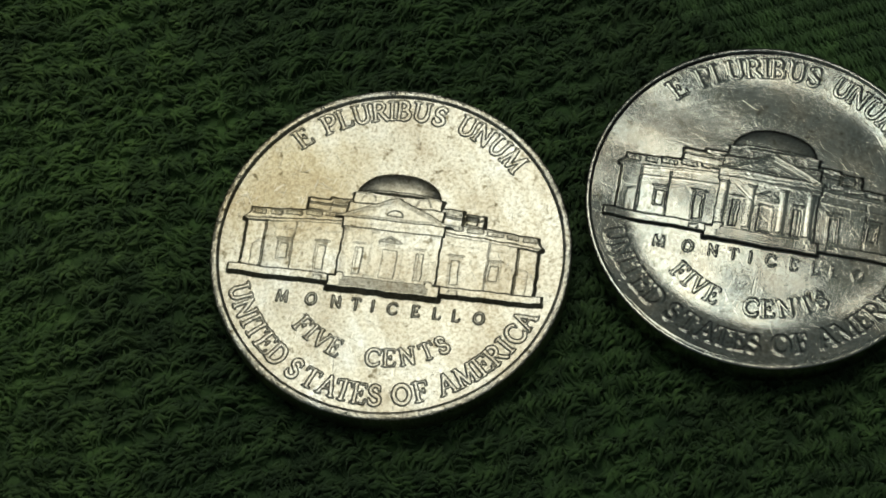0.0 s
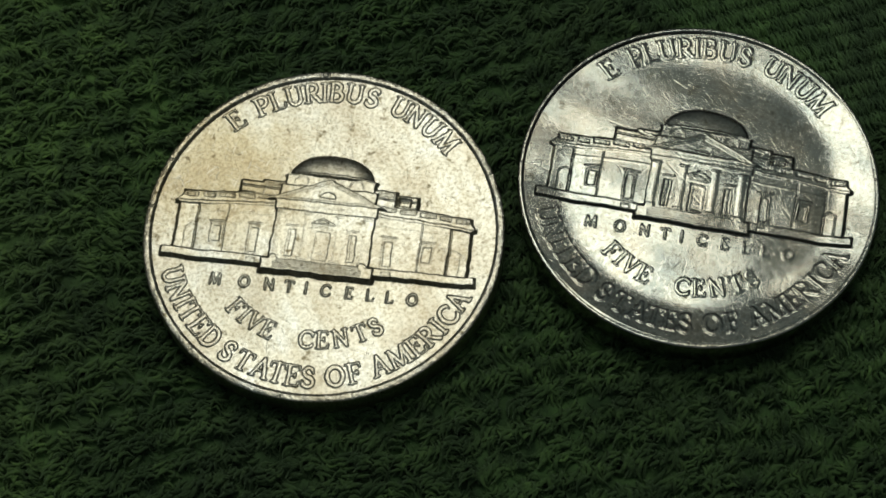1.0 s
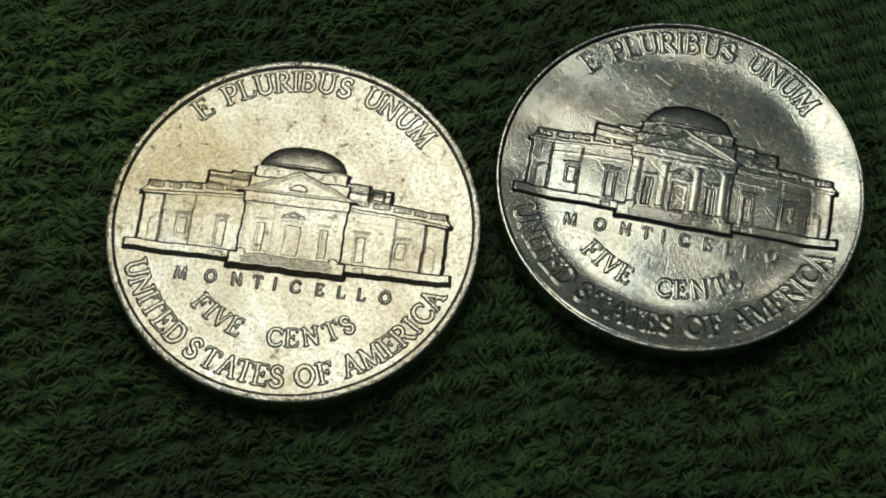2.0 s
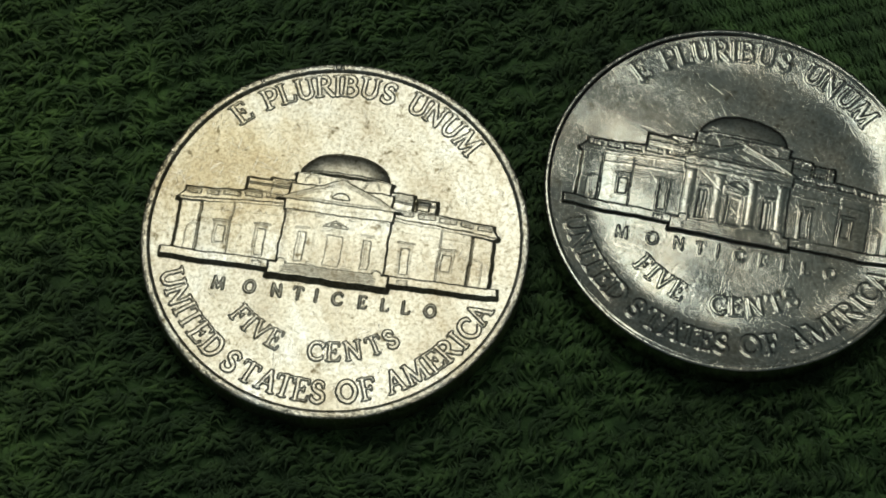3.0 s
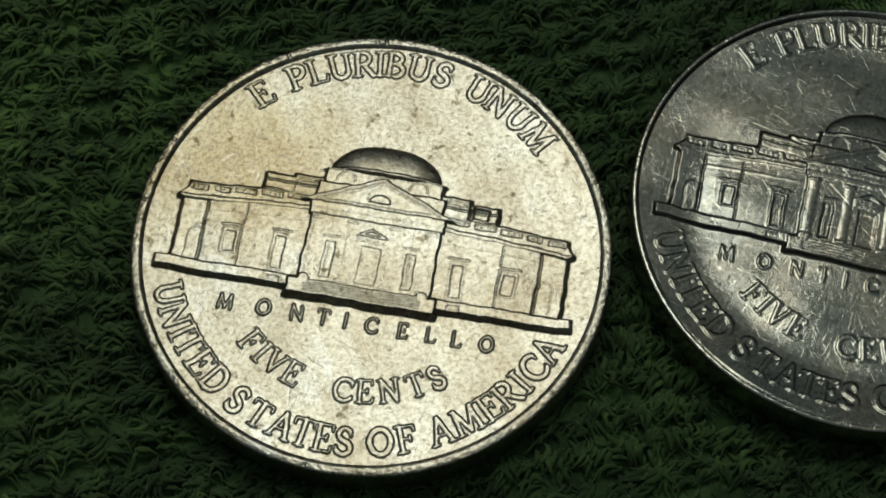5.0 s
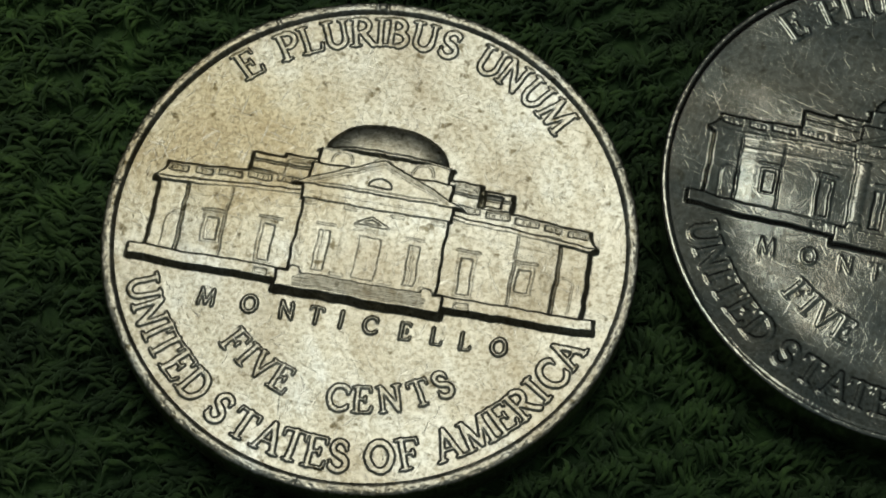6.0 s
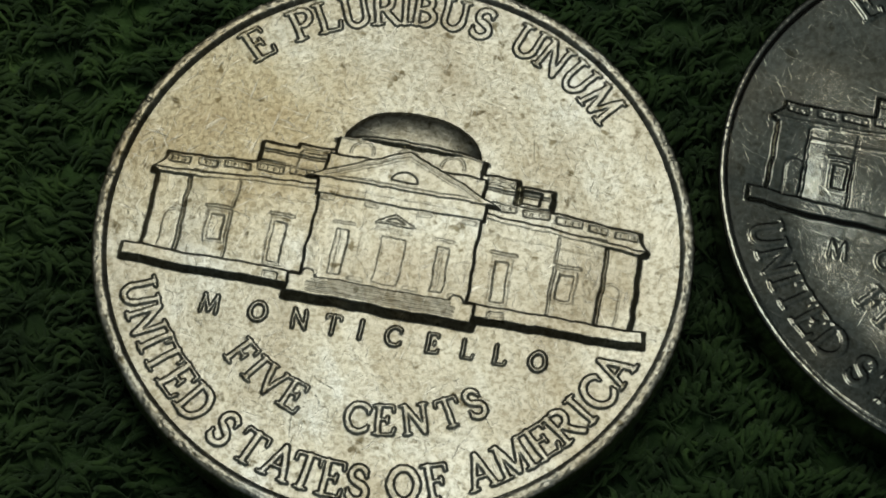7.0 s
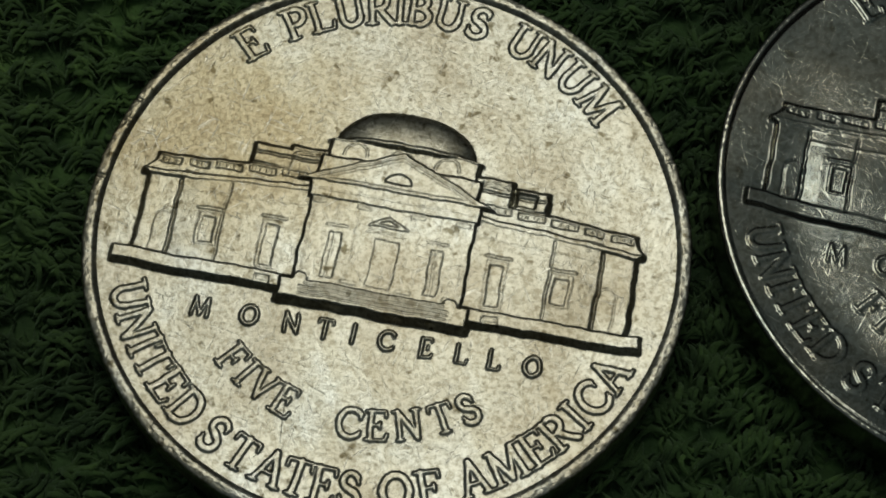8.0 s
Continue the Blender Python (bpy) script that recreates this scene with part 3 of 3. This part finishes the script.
def lathe(profile, turns, wobble, grit, seed):
    """A ring from a profile of (radius, height), with small dents along it."""
    rng = np.random.RandomState(seed)
    ang = np.linspace(0, 2 * np.pi, turns, endpoint=False)
    dent = np.zeros(turns)
    for span, share in ((5, 0.5), (17, 0.8), (61, 1.0)):
        soft_noise = np.convolve(np.tile(rng.randn(turns), 3), np.hanning(span + 2)[1:-1], "same")[turns:2 * turns]
        dent += share * soft_noise / soft_noise.std() / 1.6
    prof = np.array(profile)
    rad = prof[:, 0][:, None] + wobble * prof[:, 2][:, None] * dent[None]
    zed = prof[:, 1][:, None] + wobble * 0.8 * prof[:, 2][:, None] * np.roll(dent, 37)[None]
    rough = rng.randn(len(prof), turns) * prof[:, 2][:, None] * grit
    rough = (rough + np.roll(rough, 1, 1) + np.roll(rough, 2, 1)) / 1.7
    nick = np.clip(rng.randn(turns) - 2.1, 0, 1)
    nick = (nick + np.roll(nick, 1) + np.roll(nick, -1))[None] * prof[:, 2][:, None] * grit * 6
    zed, rad = zed + rough - nick, rad + 0.6 * rough - nick * 0.6
    verts = np.stack([rad * np.cos(ang), rad * np.sin(ang), zed], -1).reshape(-1, 3)
    i, j = np.meshgrid(np.arange(len(prof) - 1), np.arange(turns), indexing="ij")
    jn = (j + 1) % turns
    faces = np.stack([i * turns + j, i * turns + jn, (i + 1) * turns + jn, (i + 1) * turns + j], -1).reshape(-1, 4)
    return verts, faces


# which pieces of the house belong to which larger piece
PART_OF = {
    "window": ("wing_wall", "portico_wall"), "window_frame": ("wing_wall", "portico_wall"), "window_hood": ("wing_wall", "portico_wall"),
    "door": ("portico_wall",), "door_gable": ("portico_wall",), "door_lintel": ("portico_wall",), "column": ("portico_wall",), "capital": ("portico_wall",), "column_base": ("portico_wall",),
    "balustrade_panel": ("balustrade",), "attic_panel": ("attic_block",), "porch_arch": ("porch_wall",), "cellar_window": ("base_course",),
    "tympanum": ("pediment",), "lunette_window": ("pediment",), "drum_cornice": ("drum",), "step": ("steps",), "step_pier": ("steps",),
}


def coin(label, mat, place, sharp, depth, dish, crown, soft, wobble, grit, seed, marks, nicks, burr, sink, worn_round, spacing, jitter, lopsided, rim_at):
    """One five-cent piece: rim, edge, reverse side, field, and every letter and every piece of the struck house as a part."""
    r = Relief(spacing, dish, depth, crown, soft, sink, jitter, lopsided)
    house(r, sharp)
    for ch, a in TOP_WORDS:
        a = radians(a)
        r.letter("letter", ch, 9.27 * math.sin(a), 9.27 * math.cos(a), -a, 1.33, 0.052)
    for ch, a in RIM_WORDS:
        a = radians(a)
        r.letter("letter", ch, 9.08 * math.sin(a), -9.08 * math.cos(a), a, 1.28, 0.052)
    for ch, a in VALUE_WORDS:
        a = radians(a)
        r.letter("letter", ch, 6.78 * math.sin(a), -6.78 * math.cos(a), a, 1.10, 0.044)
    for ch, cx in HOUSE_WORD:
        r.letter("letter", ch, cx, -3.66, 0.0, 0.74, 0.058, True)
    for x0, y0, x1, y1, deep in marks:
        r.scratch(x0, y0, x1, y1, deep * burr, 0.03)
    rng = np.random.RandomState(seed + 20)
    for _ in range(nicks):
        rad, a, way, long = 9.6 * math.sqrt(rng.rand()), rng.rand() * 6.283, rng.normal(0.9, 0.9), rng.uniform(0.08, 0.55)
        px, py = rad * math.cos(a), rad * math.sin(a)
        r.scratch(px, py, px + long * math.cos(way), py + long * math.sin(way), rng.uniform(0.004, 0.016) * burr, 0.02)
    # wear: the strike softens a little
    for _ in range(1):
        p = np.pad(r.h, 1, mode="edge")
        r.h = (4 * r.h + 2 * (p[1:-1, :-2] + p[1:-1, 2:] + p[:-2, 1:-1] + p[2:, 1:-1]) + p[:-2, :-2] + p[2:, 2:] + p[:-2, 2:] + p[2:, :-2]) / 16
    gy, gx = np.gradient(r.h, spacing)
    nrm = np.stack([-gx, -gy, np.ones_like(gx)], -1)
    nrm /= np.linalg.norm(nrm, axis=-1, keepdims=True)
    nrm = nrm.reshape(-1, 3)
    verts = np.stack([r.x, r.y, r.h], -1).reshape(-1, 3) * MM
    n = r.x.shape[0]
    idx = np.arange(n * n).reshape(n, n)
    faces = np.stack([idx[:-1, :-1], idx[:-1, 1:], idx[1:, 1:], idx[1:, :-1]], -1).reshape(-1, 4)
    inside = (np.hypot(r.x, r.y) < rim_at + 0.06).ravel()
    faces = faces[inside[faces].all(1)]
    owner = r.ids.ravel()[faces].max(1)
    thing = new("coin")
    thing.matrix_basis = place
    tagged(thing, label, "coin", "coins on the cloth")
    made = []
    order = np.argsort(owner, kind="stable")
    faces, owner = faces[order], owner[order]
    for k, rows in zip(*(lambda u: (u[0], np.split(faces, u[1][1:])))(np.unique(owner, return_index=True))):
        used, flat = np.unique(rows, return_inverse=True)
        me = grid_mesh(r.names[k], verts[used], flat.reshape(rows.shape), mat, nrm[used])
        made.append((r.names[k], verts[used].mean(0), new(r.names[k], me)))
    for kind, centre, ob in made:
        hosts = [(np.linalg.norm(centre - c), o) for n_, c, o in made if n_ in PART_OF.get(kind, ())]
        ob.parent = min(hosts, key=lambda h: h[0])[1] if hosts else thing
    f0 = float(r.field[n // 2, np.argmin(np.abs(r.x[0] - rim_at))])
    rim = [(R_RIM - 0.05, f0 - 0.06, 0), (R_RIM, f0 - 0.03, 0), (R_RIM + 0.07, f0 + 0.02, 0.05), (R_RIM + 0.15, -0.035, 0.3), (R_RIM + 0.20, -0.010, 0.7), (R_RIM + 0.25, 0, 1), (R_RIM + 0.30, 0.002, 1), (R_RIM + 0.35, 0.002, 1), (R_RIM + 0.42, -0.003, 1), (R_COIN - 0.09, -0.011, 1), (R_COIN - 0.045, -0.03, 1), (R_COIN - 0.015, -0.07, 1), (R_COIN, -0.13, 1)]
    narrow = (R_COIN - rim_at) / (R_COIN - R_RIM)
    rim = [(R_COIN - (R_COIN - a) * narrow, b, k) for a, b, k in rim]
    mid, half = (rim_at + 0.14 * narrow + R_COIN) / 2, (R_COIN - rim_at - 0.14 * narrow) / 2
    rim = [(a, b - worn_round * max(0.0, (a - rim_at - 0.1 * narrow) / (0.47 * narrow)) ** 0.5 * abs((a - mid) / half) ** 2, c) for a, b, c in rim]
    v, f = lathe(rim, 1400, wobble, grit, seed)
    # the foot of the rim follows the field
    ring = v.reshape(len(rim), 1400, 3)
    at = np.linspace(0, 2 * np.pi, 1400, endpoint=False)
    col, row = (np.rint(q * rim_at / spacing + (n - 1) / 2).astype(int) for q in (np.cos(at), np.sin(at)))
    for k, share in ((0, 1.0), (1, 1.0), (2, 0.75), (3, 0.2)):
        ring[k, :, 2] += share * (r.field[row, col] - f0)
    v = ring.reshape(-1, 3)
    new("rim", grid_mesh("rim", v * MM, f, mat)).parent = thing
    side = [(R_COIN, -0.13, 1), (R_COIN, -0.5, 0.3), (R_COIN, -THICK + 0.3, 0.3), (R_COIN - 0.03, -THICK + 0.15, 0.3), (R_COIN - 0.15, -THICK + 0.02, 0.2), (R_COIN - 0.4, -THICK, 0), (R_COIN - 0.6, -THICK + 0.1, 0), (0.01, -THICK + 0.12, 0)]
    v, f = lathe(side, 1400, wobble, grit * 0.5, seed)
    new("edge", grid_mesh("edge", v * MM, f, mat)).parent = thing
    return thing


# knocks and scratches: from, to, depth in mm
WORN_MARKS = [(-2.25, -6.6, -2.1, -7.9, 0.022), (4.30, 4.7, 4.42, 3.9, 0.022), (4.1, 4.4, 3.5, 3.6, 0.012), (2.1, 6.0, 3.0, 5.75, 0.014), (-1.6, -5.75, -1.0, -5.95, 0.016), (-3.6, -6.9, -3.2, -7.0, 0.012),
              (-7.4, 4.4, -6.6, 2.6, 0.008), (-6.9, 4.6, -6.2, 3.0, 0.008), (-6.5, 5.0, -5.6, 3.1, 0.008), (-9.5, -0.8, -9.44, -0.86, 0.03), (1.6, -1.4, 2.0, -0.7, 0.012)]
BRIGHT_MARKS = [(-2.48, 6.73, -1.60, 6.21, 0.03), (-1.25, 7.36, -0.25, 7.48, 0.016), (-1.07, 6.72, -0.48, 6.84, 0.016), (-2.75, 5.75, -2.5, 5.45, 0.016), (4.62, 5.27, 4.89, 4.64, 0.022), (5.75, 5.74, 6.12, 5.17, 0.022),
                (-5.75, 3.15, -4.96, 3.0, 0.02), (-0.9, 6.0, -0.45, 6.15, 0.016), (-0.45, 6.15, -0.3, 5.98, 0.016), (0.4, 7.2, 0.9, 7.0, 0.014), (1.5, 6.6, 1.75, 6.4, 0.014), (1.2, 6.1, 1.5, 5.95, 0.018),
                (2.2, 6.9, 2.5, 6.8, 0.014), (3.4, 6.1, 3.7, 5.9, 0.012), (5.9, 3.2, 6.1, 2.8, 0.014), (-0.5, -5.6, -0.15, -5.1, 0.03), (-0.9, -5.7, -0.7, -5.3, 0.016), (0.0, -5.9, 0.05, -5.1, 0.022), (-6.9, -4.9, -6.5, -5.3, 0.012), (-3.4, -0.6, -2.4, 0.4, 0.022), (-1.9, 0.8, -0.7, -0.2, 0.022), (-2.9, 0.9, -1.9, 1.9, 0.02), (-2.2, 2.1, -1.1, 1.4, 0.02), (0.3, -0.3, 1.2, 0.6, 0.018), (-4.9, 0.3, -4.3, -0.5, 0.018),
                (3.1, 0.4, 3.8, -0.1, 0.018), (1.4, 1.9, 2.2, 1.4, 0.02), (-6.6, 0.2, -5.9, -0.4, 0.016), (-2.8, -1.3, -2.0, -0.7, 0.018), (-0.3, -0.9, 0.4, -1.5, 0.016), (5.0, -0.7, 5.5, -1.2, 0.018)]

coin_a = coin("worn warm-toned five-cent coin with a domed house, lying on green cloth", worn_nickel, COIN_A, 0.34, 1.0, 0.035, 0.020, 0.060, 0.012, 0.0065, 3, WORN_MARKS, 420, 0.6, 0.05, 0.0, 0.029, 0.009, 0.7, R_RIM)
coin_b = coin("shiny grey five-cent coin with a domed house, tilted on green cloth", bright_nickel, COIN_B, 0.9, 0.55, 0.135, 0.160, 0.080, 0.005, 0.0018, 8, BRIGHT_MARKS, 500, 0.34, 0.07, 0.030, 0.033, 0.006, 0.5, 10.24)

# ---- the cloth ----
X0, X1, Y0, Y1 = -31.0, 40.0, -23.0, 27.0


def swell(x, y):
    """The soft waves of the cloth, in mm."""
    return 0.22 * np.sin(x * 0.21 + 0.6 * np.sin(y * 0.13)) * np.cos(y * 0.17 + 0.4) + 0.12 * np.sin(x * 0.53 + y * 0.37)


def pressed(x, y):
    """The height (mm) above which a coin lies at each place."""
    top = np.full(x.shape, 9.0)
    for m in (COIN_A, COIN_B):
        c = m.translation / MM
        n = m.to_3x3() @ Vector((0, 0, 1))
        z = c.z - THICK - ((x - c.x) * n.x + (y - c.y) * n.y) / n.z
        gap = np.hypot(x - c.x, y - c.y) - R_COIN
        top = np.minimum(top, np.where(gap < 0.25, z, z + (gap - 0.25) * 0.8))
    return top


gx, gy = np.meshgrid(np.linspace(-150, 150, 301), np.linspace(-120, 170, 291))
near = np.clip(1 - np.hypot((gx - 7) / 70, (gy - 5) / 60) ** 4, 0, 1)
gz = 0.9 * swell(gx, gy) * near + 0.30 * near - 0.12
gz = np.minimum(gz, pressed(gx, gy) - 0.12)
idx = np.arange(gx.size).reshape(gx.shape)
quads = np.stack([idx[:-1, :-1], idx[:-1, 1:], idx[1:, 1:], idx[1:, :-1]], -1).reshape(-1, 4)
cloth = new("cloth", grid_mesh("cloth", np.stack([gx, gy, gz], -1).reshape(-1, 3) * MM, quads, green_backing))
tagged(cloth, "dark green looped cotton cloth spread on the table", "cloth")


def pile(name, count_x, count_y, keep, size, seed, lean, bundle, wild, girths=(0.30, 0.50), highs=(0.50, 0.92), slope=0.32, reach=0.85, thread=None):
    """Loops of yarn in uneven rows, standing on the backing."""
    rng = np.random.RandomState(seed)
    ix, iy = np.meshgrid(np.linspace(X0, X1, count_x), np.linspace(Y0, Y1, count_y))
    dx, dy = (X1 - X0) / count_x, (Y1 - Y0) / count_y
    x = (ix + rng.uniform(-0.55, 0.55, ix.shape) * dx).ravel()
    y = (iy + rng.uniform(-0.17, 0.17, ix.shape) * dy + 0.5 * np.sin(ix * 0.35 + 0.3 * iy) * min(1.0, wild * 2) + slope * ix).ravel()
    y = Y0 + (y - Y0) % (Y1 - Y0)
    sel = keep(x, y)
    x, y = x[sel], y[sel]
    n = len(x)
    # each tuft is a bundle of arched, tapered strands
    strands, rings, sides = bundle, 5, 3
    slant = np.clip((x + 6) / 16, 0, 1)
    tuft_turn = lean + 0.75 * slant + rng.normal(0, wild, n) + wild * np.sin(x * 0.22) * np.cos(y * 0.19)
    tuft_high = rng.uniform(*highs, n) * size
    tuft_long = rng.uniform(0.85, 1.35, n) * size * reach
    x, y, tuft_turn, tuft_high, tuft_long = (np.repeat(v, strands) for v in (x, y, tuft_turn, tuft_high, tuft_long))
    n = len(x)
    side = rng.uniform(-1, 1, n)
    calm = min(1.0, wild * 4.5)
    turn = tuft_turn + rng.normal(0, 0.28, n) * calm
    x = x - np.sin(tuft_turn) * side * 0.40 * size + rng.normal(0, 0.14, n) * size * calm
    y = y + np.cos(tuft_turn) * side * 0.40 * size + rng.normal(0, 0.14, n) * size * calm
    s = np.linspace(0, 1, rings)
    arch = np.sin(np.pi * (0.06 + 0.88 * s)) ** 0.8
    fat = 0.5 * np.sin(np.pi * (0.12 + 0.80 * s)) ** 0.6
    ang = np.linspace(0, 2 * np.pi, sides, endpoint=False) + 0.5
    length, girth = tuft_long * rng.uniform(0.75, 1.15, n), rng.uniform(*girths, n) * size
    height = tuft_high * (1 - 0.5 * side ** 2) * rng.uniform(0.8, 1.1, n)
    bend, tip = rng.normal(0, 0.34, n) * size * calm, rng.normal(0, 0.25, n) * calm
    along = (s - 0.5)[None, :, None]
    lx = along * length[:, None, None] + 0 * ang[None, None]
    ly = fat[None, :, None] * np.cos(ang)[None, None] * girth[:, None, None] + bend[:, None, None] * 4 * along ** 2
    lz = arch[None, :, None] * height[:, None, None] * 0.8 + fat[None, :, None] * np.sin(ang)[None, None] * girth[:, None, None]
    ly = ly + lz * np.sin(tip)[:, None, None] * 0.5
    c, sn = np.cos(turn)[:, None, None], np.sin(turn)[:, None, None]
    wx, wy = x[:, None, None] + lx * c - ly * sn, y[:, None, None] + lx * sn + ly * c
    wz = 0.12 + lz + 0.9 * np.clip(swell(x, y), -0.4, 0.5)[:, None, None]
    lid = pressed(wx, wy)
    wz = np.where(wz > lid - 0.02, lid - 0.02 - 0.05 * rng.rand(n)[:, None, None] - 0.1 * (1 - arch[None, :, None]), wz)
    verts = np.stack([wx, wy, wz], -1).reshape(-1, 3) * MM
    i, j = np.meshgrid(np.arange(rings - 1), np.arange(sides), indexing="ij")
    jn = (j + 1) % sides
    one = np.stack([i * sides + j, i * sides + jn, (i + 1) * sides + jn, (i + 1) * sides + j], -1).reshape(-1, 4)
    faces = (one[None] + (np.arange(n) * rings * sides)[:, None, None]).reshape(-1, 4)
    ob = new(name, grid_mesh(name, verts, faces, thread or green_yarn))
    ob.parent = cloth
    return tagged(ob, kind="stuff")


def hem(x, y):
    """Positive where the pile is short and finely ribbed."""
    return np.maximum((x - 17.5) * 0.42 + (y - 18.0) * 0.9, (x - 33.6) * 0.8)


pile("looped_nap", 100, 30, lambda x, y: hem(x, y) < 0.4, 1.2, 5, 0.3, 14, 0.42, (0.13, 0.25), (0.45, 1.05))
pile("ribbed_nap", 520, 42, lambda x, y: hem(x, y) > -0.4, 0.95, 9, 1.25, 3, 0.10, (0.12, 0.20), (0.50, 0.62), 0.42, 0.95, ribbed_yarn)


def fuzz(name, count, seed):
    """Loose fibres that stand off the yarn."""
    rng = np.random.RandomState(seed)
    x, y = rng.uniform(X0, X1, count), rng.uniform(Y0, Y1, count)
    z = rng.uniform(0.35, 0.95, count) + 0.9 * np.clip(swell(x, y), -0.3, 0.4)
    turn, rise = rng.uniform(0, 6.283, count), rng.normal(0.1, 0.35, count)
    length, curl, thick = rng.uniform(0.3, 0.9, count), rng.normal(0, 0.35, count), rng.uniform(0.012, 0.024, count)
    s = np.linspace(-0.5, 0.5, 4)[None]
    px = x[:, None] + length[:, None] * (s * np.cos(turn)[:, None] - curl[:, None] * 4 * s * s * np.sin(turn)[:, None])
    py = y[:, None] + length[:, None] * (s * np.sin(turn)[:, None] + curl[:, None] * 4 * s * s * np.cos(turn)[:, None])
    pz = z[:, None] + length[:, None] * (s * np.sin(rise)[:, None]) - 0.15 * s * s
    lid = pressed(px, py)
    pz = np.minimum(pz, lid - 0.05)
    ox, oy = -np.sin(turn)[:, None] * thick[:, None] / 2, np.cos(turn)[:, None] * thick[:, None] / 2
    taper = np.array([0.4, 1, 1, 0.4])[None]
    a = np.stack([px + ox * taper, py + oy * taper, pz], -1)
    b = np.stack([px - ox * taper, py - oy * taper, pz], -1)
    c = np.stack([px, py, pz + thick[:, None] * 0.8 * taper], -1)
    verts = np.stack([a, b, c], 2).reshape(-1, 3) * MM
    one = np.array([[3 * i + k, 3 * i + (k + 1) % 3, 3 * i + 3 + (k + 1) % 3, 3 * i + 3 + k] for i in range(3) for k in range(3)])
    faces = (one[None] + (np.arange(count) * 12)[:, None, None]).reshape(-1, 4)
    ob = new(name, grid_mesh(name, verts, faces, green_yarn))
    ob.parent = cloth
    return tagged(ob, kind="stuff")


fuzz("fuzz", 12000, 12)
